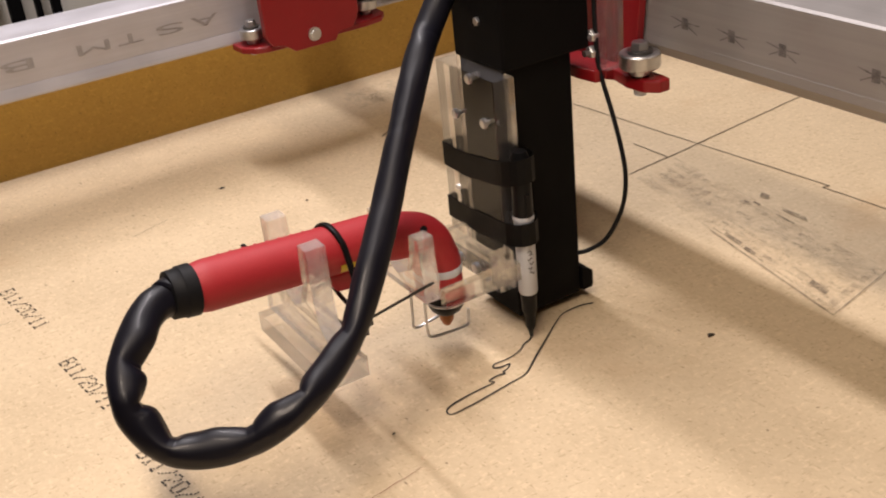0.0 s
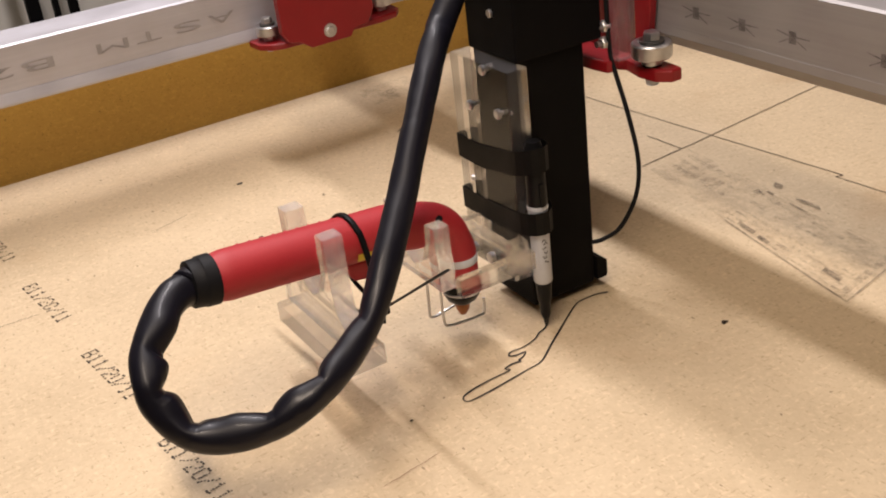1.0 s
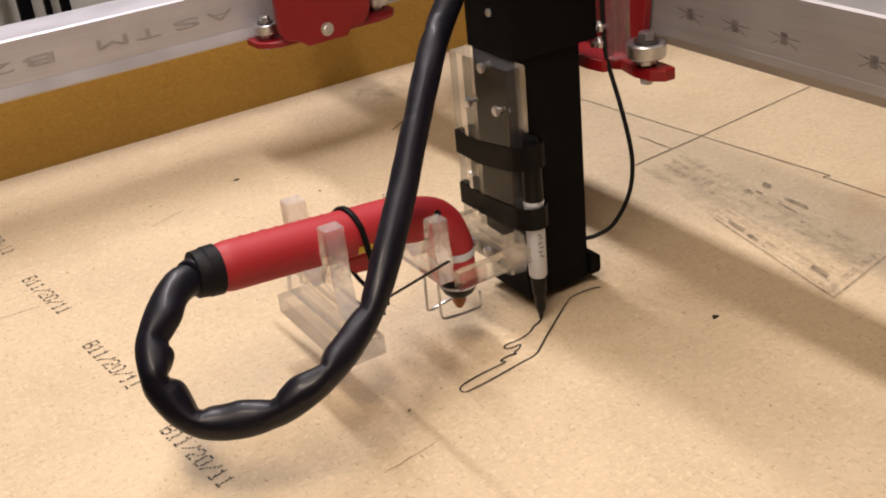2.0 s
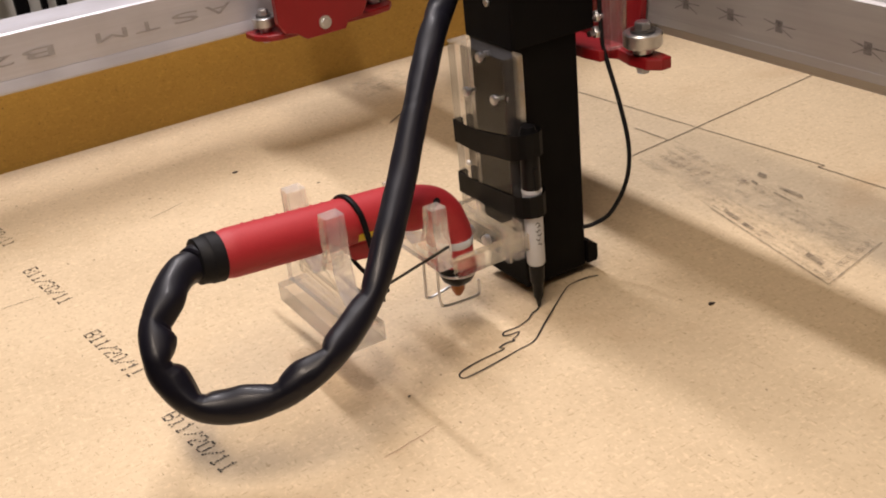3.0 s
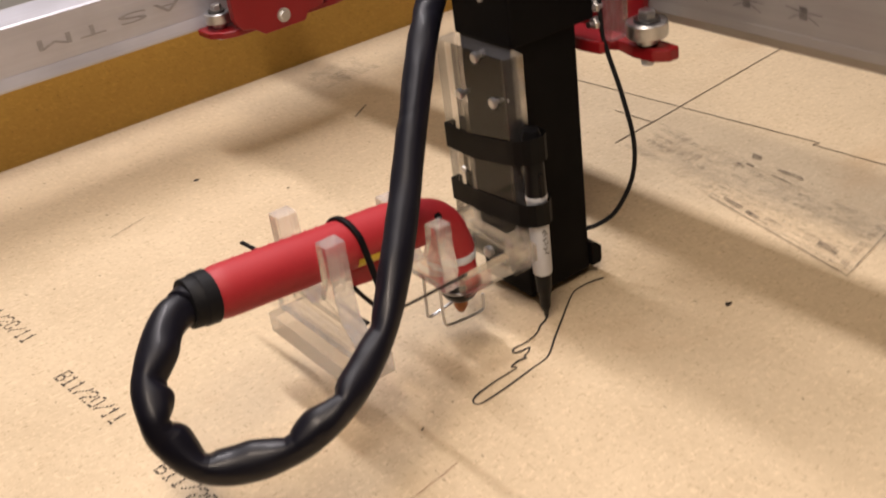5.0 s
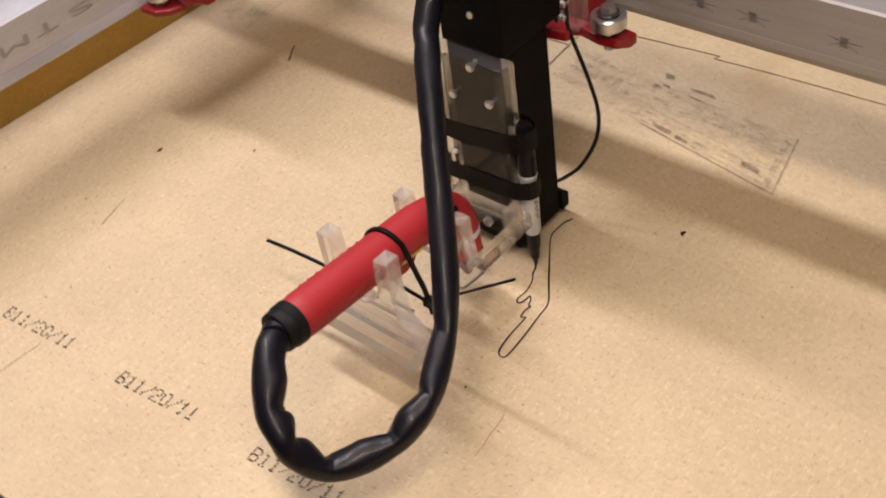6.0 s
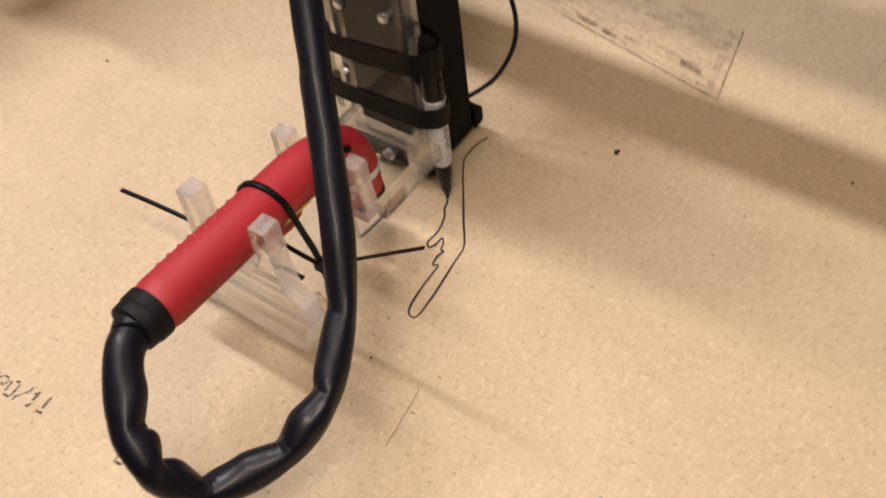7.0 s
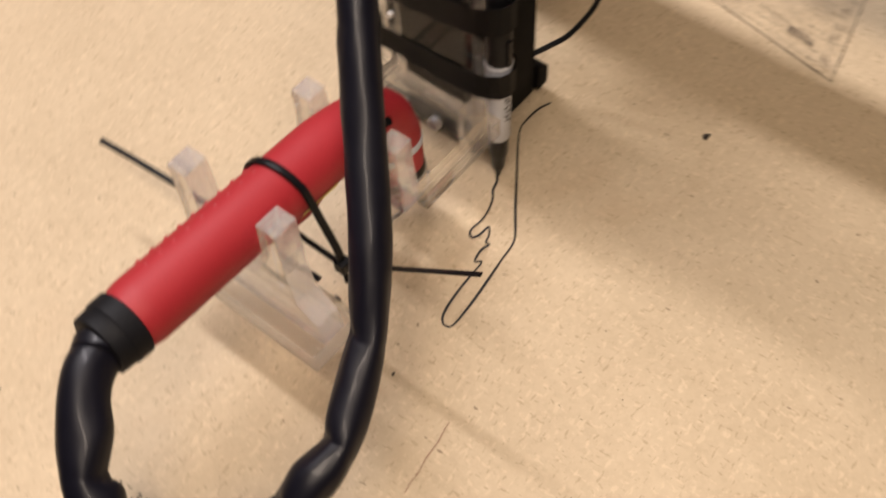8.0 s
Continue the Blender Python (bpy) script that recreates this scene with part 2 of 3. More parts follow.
def lathe(profile, axis_from, axis_to, sides=24, bm=None):
    """Turned part: (share along the axis, radius) pairs."""
    a, z = Vector(axis_from), Vector(axis_to)
    along = (z - a).normalized()
    side = along.orthogonal().normalized()
    other = along.cross(side)
    b = bmesh.new()
    rings = []
    for s, r in profile:
        c = a.lerp(z, s)
        rings.append([b.verts.new(c + (side * math.cos(2 * math.pi * k / sides) + other * math.sin(2 * math.pi * k / sides)) * max(r, 1e-5)) for k in range(sides)])
    for r0, r1 in zip(rings[:-1], rings[1:]):
        for k in range(sides):
            j = (k + 1) % sides
            f = b.faces.new((r0[k], r0[j], r1[j], r1[k]))
            f.smooth = True
    b.faces.new(rings[0][::-1])
    b.faces.new(rings[-1])
    return joined(bm, b)


def ribbon(points, width, z, bm=None):
    """A flat pen stroke on the board."""
    b = bmesh.new() if bm is None else bm
    n = len(points)
    pairs = []
    for i, p in enumerate(points):
        q = Vector((p[0], p[1], 0))
        d = Vector(points[min(i + 1, n - 1)][:2]) - Vector(points[max(i - 1, 0)][:2])
        d = d.normalized() if d.length > 1e-9 else Vector((1, 0))
        w = width(i / (n - 1)) if callable(width) else width
        o = Vector((-d.y, d.x, 0)) * w / 2
        pairs.append((b.verts.new(q + o + Vector((0, 0, z))), b.verts.new(q - o + Vector((0, 0, z)))))
    for (a, c), (d, e) in zip(pairs[:-1], pairs[1:]):
        b.faces.new((a, c, e, d))
    return b


def hex_head(place, way, r, h, bm=None):
    p = Vector(place)
    return lathe([(0, r), (0.75, r), (1, r * 0.82)], p, p + Vector(way) * h, 6, bm)


# ---- setting: room ----
X0, X1, Y0, Y1, ZF, ZC = -5.0, 5.0, -5.0, 1.8, -0.86, 1.72
tagged(part("floor", box((X0, Y0, ZF - 0.1), (X1, Y1, ZF)), CONCRETE), "grey concrete workshop floor", "floor", kind="structure")
tagged(part("ceiling", box((X0, Y0, ZC), (X1, Y1, ZC + 0.1)), CEILING), "grey painted workshop ceiling", "ceiling", kind="structure")
for wall_name, lo, hi in (
    ("wall_north", (X0, Y1, ZF), (X1, Y1 + 0.1, ZC)), ("wall_south", (X0, Y0 - 0.1, ZF), (X1, Y0, ZC)),
    ("wall_east", (X1, Y0, ZF), (X1 + 0.1, Y1, ZC)), ("wall_west", (X0 - 0.1, Y0, ZF), (X0, Y1, ZC)),
):
    tagged(part(wall_name, box(lo, hi), WALL), "cream painted workshop wall", "wall", kind="structure")

GLOW = bpy.data.materials.new("lit_tube")
GLOW.use_nodes = True
GLOW.node_tree.nodes["Principled BSDF"].inputs["Emission Color"].default_value = (1, 0.9, 0.75, 1)
GLOW.node_tree.nodes["Principled BSDF"].inputs["Emission Strength"].default_value = 3.0
for lamp_name, place, size, energy, colour in LAMPS:
    warm = lamp_name == "warm_panel_light"
    wide, long = (0.15, 0.34) if warm else (0.09, size[1] / 2 + 0.045)
    fixture = thing("ceiling_light", "short warm panel ceiling light with lit tubes" if warm else "white batten ceiling light with lit tubes", "ceiling light", "workshop ceiling lights")
    fixture.location = place
    part("housing", box((-wide, -long, 0.012), (wide, long, 0.07), 0.008), WHITE_PLASTIC, fixture)
    for dy in (-long * 0.7, long * 0.7):
        part("hanger", lathe([(0, 0.004), (1, 0.004)], (0, dy, 0.069), (0, dy, ZC - place[2]), 8), STEEL, fixture)
    for dx in (-wide * 0.45, wide * 0.45):
        part("tube", lathe([(0, 0.008), (0.01, 0.012), (0.99, 0.012), (1, 0.008)], (dx, 0.04 - long, -0.004), (dx, long - 0.04, -0.004), 12), GLOW, fixture)

# ---- work table, board and fence ----
BX0, BX1, BY0, BY1 = -0.345, 1.05, -0.95, 0.528
table = thing("work_table", "dark wooden work table under the board", "table")
part("table_frame", box((BX0 + 0.015, BY0 + 0.02, -0.10), (BX1 - 0.02, BY1 - 0.005, -0.0185), 0.004), EDGE_DARK, table)
for lx in (BX0 + 0.05, BX1 - 0.12):
    for ly in (BY0 + 0.06, BY1 - 0.12):
        part("leg", box((lx, ly, ZF), (lx + 0.07, ly + 0.07, -0.099), 0.004), EDGE_DARK, table)

board = part("particle_board_sheet", box((BX0, BY0, -0.018), (BX1, BY1 - 0.03, 0.0), 0.0008), BOARD)
tagged(board, "pale tan particle board sheet with printed stamps", "board")
fence = part("wooden_fence", box((-0.80, BY1 - 0.03, -0.0185), (1.05, BY1 - 0.008, 0.088), 0.0012), FENCE)
tagged(fence, "ochre particle board fence upright along the sheet", "board")

# date stamps, dot by dot
GLYPHS = {
    "B": "11110 10001 10001 11110 10001 10001 11110", "1": "00100 01100 00100 00100 00100 00100 01110",
    "2": "01110 10001 00001 00110 01000 10000 11111", "0": "01110 10001 10001 10001 10001 10001 01110",
    "/": "00001 00001 00010 00100 01000 10000 10000",
}


def date_stamp(start, end, height):
    rng = random.Random(round(start[1] * 1000))
    bm = bmesh.new()
    a, e = Vector(start), Vector(end)
    along = (e - a) / (9 * 6 - 1)
    up = Vector((-along.y, along.x)).normalized() * height / 6
    up = -up if up.x < 0 else up
    for i, ch in enumerate("B11/20/11"):
        for row, bits in enumerate(GLYPHS[ch].split()):
            for col, bit in enumerate(bits):
                if bit == "1" and rng.random() > 0.06:
                    c = a + along * (i * 6 + col) + up * (6 - row) + Vector((rng.gauss(0, 0.00012), rng.gauss(0, 0.00012)))
                    r = rng.uniform(0.00062, 0.00092)
                    bm.faces.new([bm.verts.new((c.x + r * math.cos(k * math.pi / 3), c.y + r * math.sin(k * math.pi / 3), 0.0004)) for k in range(6)])
    return part("date_stamp", bm, STAMP_INK, board, "dotted black ink date stamp")


for k in range(4):
    y_top = 0.409 - 0.123 * k
    date_stamp((-0.2625 + 0.0085 * k, y_top), (-0.2545 + 0.0085 * k, y_top - 0.0705), 0.0095)

drawing = [(-0.0045, -0.0050), (-0.008, -0.0075), (-0.013, -0.009), (-0.019, -0.013), (-0.029, -0.0155), (-0.038, -0.015), (-0.041, -0.018), (-0.037, -0.020),
           (-0.0315, -0.0205), (-0.035, -0.0235), (-0.039, -0.0248), (-0.0395, -0.0268), (-0.044, -0.0258), (-0.0505, -0.0272), (-0.049, -0.0300), (-0.056, -0.0305),
           (-0.067, -0.0310), (-0.078, -0.0325), (-0.0835, -0.0345), (-0.0855, -0.0375), (-0.0835, -0.0403), (-0.074, -0.0402), (-0.063, -0.0392), (-0.052, -0.0378),
           (-0.042, -0.0365), (-0.033, -0.0355), (-0.027, -0.0328), (-0.015, -0.024), (0.000, -0.0135), (0.015, -0.003), (0.025, 0.003), (0.032, 0.004), (0.041, 0.0035), (0.048, 0.001)]
part("marker_drawing", ribbon(smooth_path([(x, y, 0) for x, y in drawing], 5), lambda s: 0.00108 + 0.0002 * math.sin(s * 40), 0.0005), INK, board, "thin black marker outline drawn on the board")


def wobbly(a, b, n, amount, seed):
    rng = random.Random(seed)
    return [(a[0] + (b[0] - a[0]) * i / n + rng.gauss(0, amount), a[1] + (b[1] - a[1]) * i / n + rng.gauss(0, amount), 0) for i in range(n + 1)]


for a, b, w in (
    ((0.247, 0.40), (0.256, 0.279), 0.0011), ((0.256, 0.279), (0.273, 0.095), 0.0011), ((0.273, 0.095), (0.2805, 0.016), 0.0012), ((0.275, 0.018), (0.2805, 0.016), 0.0014),
    ((0.275, 0.018), (0.279, -0.041), 0.0011), ((0.279, -0.041), (0.292, -0.40), 0.0011),
    ((0.190, 0.1325), (0.234, 0.136), 0.0013), ((0.234, 0.136), (0.431, 0.156), 0.0013), ((0.431, 0.156), (0.52, 0.165), 0.0012), ((0.233, 0.176), (0.234, 0.136), 0.0011),
    ((-0.150, 0.306), (-0.118, 0.316), 0.0006), ((-0.30, 0.24), (-0.255, 0.238), 0.0005), ((0.090, 0.343), (0.111, 0.357), 0.0022),
):
    part("pencil_line", ribbon(smooth_path(wobbly(a, b, 12, 0.00015, 5), 2), w * 0.68, 0.0006), PENCIL, board, "thin dark pencil line")
part("red_line", ribbon(smooth_path(wobbly((-0.121, -0.069), (-0.156, -0.073), 8, 0.0004, 3), 3), 0.00028, 0.0006), RED_INK, board, "faint reddish scratch line")

# worn print block: a frame and rows of bars
P = [Vector((0.236, 0.132)), Vector((0.190, 0.128)), Vector((0.144, -0.104)), Vector((0.211, -0.090))]


def on_block(u, v):
    return P[0].lerp(P[1], u).lerp(P[3].lerp(P[2], u), v)


def patch(u0, u1, v0, v1, z):
    bm = bmesh.new()
    bm.faces.new([bm.verts.new((*on_block(u, v), z)) for u, v in ((u0, v0), (u1, v0), (u1, v1), (u0, v1))])
    return bm


part("worn_print", patch(0.02, 0.98, 0.02, 0.98, 0.0003), SMUDGE, board, "worn grey ink print, mostly rubbed off")
rng = random.Random(11)
for u0, u1, v0, v1 in ((0.08, 0.20, 0.05, 0.30), (0.12, 0.22, 0.40, 0.62), (0.14, 0.22, 0.68, 0.92), (0.30, 0.62, 0.06, 0.36), (0.36, 0.44, 0.44, 0.52),
                       (0.40, 0.48, 0.56, 0.60), (0.34, 0.42, 0.64, 0.86), (0.60, 0.66, 0.45, 0.95), (0.70, 0.76, 0.44, 0.62), (0.70, 0.76, 0.66, 0.93),
                       (0.80, 0.86, 0.42, 0.58), (0.80, 0.86, 0.62, 0.95), (0.90, 0.95, 0.45, 0.70), (0.90, 0.96, 0.74, 0.97), (0.50, 0.56, 0.06, 0.34)):
    n = max(2, round((v1 - v0) / 0.05))
    for k in range(n):
        a = v0 + (v1 - v0) * k / n
        part("print_bar", patch(u0 + rng.uniform(0, 0.02), u1 - rng.uniform(0, 0.02), a, a + (v1 - v0) / n * rng.uniform(0.6, 0.95), 0.0007), SMUDGE_DARK, board)
for a, b, wide, ink in (((0.0, 0.0), (0.0, 1.0), 0.0013, SMUDGE_DARK), ((1.0, 0.45), (1.0, 1.0), 0.0014, BORDER_INK), ((0.0, 1.0), (1.0, 1.0), 0.0012, BORDER_INK), ((0.03, 0.975), (0.97, 0.975), 0.0085, SMUDGE_DARK)):
    p, q = on_block(*a), on_block(*b)
    part("print_border", ribbon([(p.x, p.y), ((p.x + q.x) / 2, (p.y + q.y) / 2), (q.x, q.y)], wide, 0.0009 if wide < 0.005 else 0.0005), ink, board)
for u0, u1, v0, v1 in ((0.86, 0.93, 0.50, 0.58), (0.88, 0.94, 0.60, 0.65), (0.74, 0.82, 0.86, 0.93), (0.03, 0.07, 0.44, 0.47), (0.10, 0.15, 0.41, 0.43), (0.05, 0.08, 0.55, 0.63)):
    part("print_bar", patch(u0, u1, v0, v1, 0.0011), BORDER_INK, board)

# a second worn print by the fence, and two darker blots on the first
for x0, x1, y0, y1, ink in ((0.112, 0.172, 0.420, 0.470, SMUDGE), (0.128, 0.146, 0.432, 0.446, SMUDGE_DARK), (0.231, 0.2375, 0.029, 0.041, BORDER_INK), (0.2255, 0.229, -0.012, 0.014, BORDER_INK)):
    bm = bmesh.new()
    bm.faces.new([bm.verts.new((x, y, 0.0013 if ink is not SMUDGE else 0.0003)) for x, y in ((x0, y0), (x1, y0 + 0.004), (x1, y1), (x0, y1 - 0.004))])
    part("print_bar", bm, ink, board)

# specks and nicks
rng = random.Random(4)
for x, y, r in ((0.076, -0.073, 0.0023), (-0.062, 0.342, 0.002), (-0.118, -0.035, 0.0010), (0.12, -0.20, 0.0012), (-0.02, 0.27, 0.0012)):
    bm = bmesh.new()
    vs = [bm.verts.new((x + r * rng.uniform(0.6, 1.2) * math.cos(k * math.pi / 4) * 1.4, y + r * rng.uniform(0.5, 0.9) * math.sin(k * math.pi / 4), rng.uniform(0.0005, 0.0011))) for k in range(8)]
    top = bm.verts.new((x, y, 0.0016))
    for k in range(8):
        bm.faces.new((vs[k], vs[(k + 1) % 8], top))
    tagged(part("dark_chip", bm, EDGE_DARK), "small dark chip lying on the board", "debris", "chips on the board")

# ---- side rail and gantry beam ----
def square_tube(name, lo, hi, axis, wall, mat, parent):
    """A hollow box section, open at its ends."""
    a, b = [i for i in range(3) if i != axis]
    bm = bmesh.new()
    c = 0.0013

    def ring(d, s, ch):
        l0, l1, h0, h1 = lo[a] + s, lo[b] + s, hi[a] - s, hi[b] - s
        out = []
        for u, v in ((l0 + ch, l1), (h0 - ch, l1), (h0, l1 + ch), (h0, h1 - ch), (h0 - ch, h1), (l0 + ch, h1), (l0, h1 - ch), (l0, l1 + ch)):
            q = [0, 0, 0]
            q[axis], q[a], q[b] = d, u, v
            out.append(bm.verts.new(q))
        return out

    o0, o1, i0, i1 = ring(lo[axis], 0, c), ring(hi[axis], 0, c), ring(lo[axis], wall, c * 0.5), ring(hi[axis], wall, c * 0.5)
    for p, q in ((o0, o1), (i1, i0), (i0, o0), (o1, i1)):
        for k in range(8):
            j = (k + 1) % 8
            bm.faces.new((p[k], p[j], q[j], q[k]))
    return part(name, bm, mat, parent)


side_rail = thing("side_rail", "brushed aluminium side rail with grey stamped lettering", "rail", "machine rails")
square_tube("rail_tube", (-0.95, 0.3715, 0.1075), (1.1, 0.4195, 0.1500), 0, 0.003, ALU_X, side_rail)
part("rail_lip", prism([(0.3712, 0.1055), (0.3694, 0.1055), (0.3688, 0.1063), (0.3688, 0.1076), (0.3708, 0.1150), (0.3712, 0.1150)], 0, -0.95, 1.1), ALU_X, side_rail)
for ex in (-0.93, 1.05):
    part("rail_post", box((ex, 0.375, -0.018), (ex + 0.04, 0.415, 0.1070), 0.002), DARK_STEEL, side_rail)


def letters(ch, centre, right, up, width, height, mat, parent):
    cu = bpy.data.curves.new("glyph", "FONT")
    cu.body, cu.extrude = ch, 0.0
    tmp = bpy.data.objects.new("glyph", cu)
    scene.collection.objects.link(tmp)
    bpy.context.view_layer.update()
    me = bpy.data.meshes.new_from_object(tmp)
    bpy.data.objects.remove(tmp)
    xs, ys = [v.co.x for v in me.vertices], [v.co.y for v in me.vertices]
    mx, my, sx, sy = (min(xs) + max(xs)) / 2, (min(ys) + max(ys)) / 2, width / (max(xs) - min(xs)), height / (max(ys) - min(ys))
    for v in me.vertices:
        v.co = Vector(centre) + Vector(right) * (v.co.x - mx) * sx + Vector(up) * (v.co.y - my) * sy
    me.materials.append(mat)
    ob = new("letter", me)
    ob.parent = parent
    return ob


for ch, x, w in (("A", -0.039, 0.023), ("S", -0.068, 0.022), ("T", -0.1000, 0.020), ("M", -0.129, 0.025), ("B", -0.1865, 0.024), ("2", -0.2140, 0.018)):
    letters(ch, (x, 0.3709, 0.1300), (-1, 0, 0), (0, 0, -1), w, 0.0078, GREY_INK, side_rail)

beam = thing("gantry_beam", "aluminium gantry beam with faint dark print", "rail", "machine rails")
square_tube("beam_tube", (0.0825, -0.95, 0.1655), (0.1235, 0.46, 0.203), 1, 0.003, ALU_Y, beam)
bm = prism([(0.0822, 0.1690), (0.0822, 0.1640), (0.0870, 0.1572), (0.1235, 0.1572), (0.1235, 0.1652), (0.0850, 0.1652), (0.0824, 0.1690)], 1, -0.95, 0.46)
part("beam_lip", bm, ALU_Y, beam)
for y in (-0.043, -0.077, -0.111, -0.166, -0.200, -0.234):
    bm = bmesh.new()
    for quad in (((-0.0024, -0.0030), (0.0024, -0.0030), (0.0024, 0.0034), (-0.0024, 0.0034)),
                 ((0.0026, 0.0004), (0.0105, 0.0022), (0.0105, 0.0027), (0.0026, 0.0013)), ((0.0026, -0.0012), (0.0085, -0.0040), (0.0085, -0.0034), (0.0026, -0.0004)),
                 ((-0.0026, 0.0003), (-0.0110, 0.0005), (-0.0110, 0.0010), (-0.0026, 0.0012)), ((-0.0026, -0.0014), (-0.0090, -0.0046), (-0.0090, -0.0040), (-0.0026, -0.0006))):
        bm.faces.new([bm.verts.new((0.0823, y + a, 0.1800 + b)) for a, b in quad])
    part("print_mark", bm, BEAM_INK, beam)


# ---- carriages ----
def bearing(parent, x, y, z, r=0.0116, h=0.0088):
    """A ball bearing on an upright bolt."""
    bm = lathe([(0, r - 0.0008), (0.1, r), (0.9, r), (1, r - 0.0008), (1, r * 0.70), (0.93, r * 0.68), (0.93, r * 0.45)], (x, y, z), (x, y, z + h), 32)
    b = part("bearing", bm, STEEL, parent, "steel ball bearing roller")
    part("washer", lathe([(0, r * 0.62), (1, r * 0.62)], (x, y, z + h - 0.0004), (x, y, z + h + 0.0014), 24), DARK_STEEL, b)
    part("bolt", hex_head((x, y, z + h + 0.0014), (0, 0, 1), r * 0.44, 0.0045, lathe([(0, r * 0.5), (1, r * 0.5)], (x, y, z - 0.004), (x, y, z + 0.0005), 16)), STEEL, b)
    return b


end_car = thing("end_carriage", "red plastic gantry end carriage with bearings", "carriage", "gantry carriages")
part("front_plate", prism([(-0.006, 0.24), (-0.006, 0.116), (-0.001, 0.1075), (0.0085, 0.1055), (0.0175, 0.0990), (0.0535, 0.0995), (0.0575, 0.1055), (0.0700, 0.1065), (0.0745, 0.1130), (0.0770, 0.1190), (0.0770, 0.24)], 1, 0.330, 0.338, 0.0008), RED_PLASTIC, end_car)
part("lower_plate", prism([(-0.0205, 0.370), (-0.0195, 0.352), (-0.012, 0.3425), (-0.002, 0.3385), (0.088, 0.3385), (0.104, 0.3425), (0.1115, 0.352), (0.1125, 0.370)], 2, 0.1010, 0.1062, 0.0012), RED_PLASTIC, end_car)
for bx in (-0.0065, 0.0975):
    bearing(end_car, bx, 0.3580, 0.1105, 0.0102, 0.0085)
    part("spacer", lathe([(0, 0.0050), (1, 0.0050)], (bx, 0.3580, 0.1055), (bx, 0.3580, 0.1109), 16), DARK_STEEL, end_car)
    part("bolt_end", lathe([(0, 0.0040), (1, 0.0046)], (bx, 0.3580, 0.0975), (bx, 0.3580, 0.1012), 12), WHITE_PLASTIC, end_car)
part("bolt", hex_head((0.0350, 0.3305, 0.1095), (0, -1, 0), 0.0040, 0.0030, lathe([(0, 0.0056), (1, 0.0056)], (0.0350, 0.3305, 0.1095), (0.0350, 0.3287, 0.1095), 20)), STEEL, end_car)
part("upright_plate", box((-0.003, 0.3385, 0.206), (0.16, 0.385, 0.240), 0.001), RED_PLASTIC, end_car)

car = thing("tool_carriage", "red plastic tool carriage riding on the beam", "carriage", "gantry carriages")
part("lower_plate", prism([(0.057, 0.052), (0.0565, 0.018), (0.0585, 0.005), (0.0640, 0.0035), (0.0665, 0.006), (0.0690, 0.001), (0.0655, -0.014), (0.0665, -0.027), (0.0725, -0.0345), (0.0800, -0.0345), (0.0812, -0.027), (0.0812, 0.052)], 2, 0.1410, 0.1485, 0.0012), RED_PLASTIC, car)
bearing(car, 0.0715, -0.0190, 0.1535)
part("spacer", lathe([(0, 0.0055), (1, 0.0055)], (0.0715, -0.0190, 0.1480), (0.0715, -0.0190, 0.1540), 16), BLACK_PLASTIC, car)
part("bolt_end", lathe([(0, 0.0035), (1, 0.0042)], (0.0715, -0.0190, 0.1372), (0.0715, -0.0190, 0.1412), 12), WHITE_PLASTIC, car)
part("back_plate", prism([(0.052, 0.1487), (-0.010, 0.1487), (-0.016, 0.200), (-0.045, 0.235), (-0.045, 0.262), (0.120, 0.262), (0.120, 0.215), (0.052, 0.2062)], 0, 0.0755, 0.0805, 0.0006), RED_PLASTIC, car)
part("clear_bracket", box((0.062, -0.0015, 0.1487), (0.0750, 0.0065, 0.26), 0.0006), ACRYLIC_SAWN, car, "clear acrylic spacer strip")
for z, y in ((0.1690, 0.0075), (0.1590, 0.0085)):
    part("bolt", hex_head((0.0615, y, z), (-1, 0, 0), 0.0038, 0.004, lathe([(0, 0.002), (1, 0.002)], (0.054, y, z), (0.0618, y, z), 10)), STEEL, car)

# ---- tool column ----
column = thing("tool_column", "black square metal tool column with foot", "machine column")
part("column_tube", box((-0.0015, 0.0095, 0.006), (0.0455, 0.0535, 0.30), 0.0014), BLACK_METAL, column)
part("foot", prism([(0.0458, 0.0075), (0.0530, 0.0075), (0.0540, 0.0100), (0.0540, 0.0190), (0.0510, 0.0215), (0.0458, 0.0235)], 1, 0.0075, 0.0525, 0.0005), BLACK_METAL, column)
part("sleeve", box((-0.0035, 0.0055, 0.1630), (0.0560, 0.0550, 0.335), 0.0016), BLACK_METAL, column)
part("screw", hex_head((-0.0035, 0.028, 0.188), (-1, 0, 0), 0.0026, 0.0016), STEEL, column)

# ---- acrylic tool mount ----
mount = thing("acrylic_tool_mount", "clear acrylic tool mount plate with torch forks", "bracket")
sawn_edges(part("plate", box((-0.0145, 0.0000, 0.034), (-0.0010, 0.0585, 0.1625), 0.0007), ACRYLIC, mount), 0)
for y, z in ((0.0395, 0.1345), (0.0105, 0.1365), (0.0225, 0.1595)):
    b = part("screw", lathe([(0, 0.0030), (0.7, 0.0030), (1, 0.0021)], (-0.0148, y, z), (-0.0172, y, z), 16), STEEL, mount, "small zinc screw")
    part("screw_shank", lathe([(0, 0.0013), (1, 0.0013)], (-0.0148, y, z), (-0.0090, y, z), 10), STEEL, b)
part("screw", lathe([(0, 0.0020), (1, 0.0014)], (-0.0148, 0.045, 0.0865), (-0.0162, 0.045, 0.0865), 12), STEEL, mount)
part("cross_block", box((-0.0265, 0.0005, 0.0425), (-0.0150, 0.0600, 0.0560), 0.0008), ACRYLIC_CUT, mount)
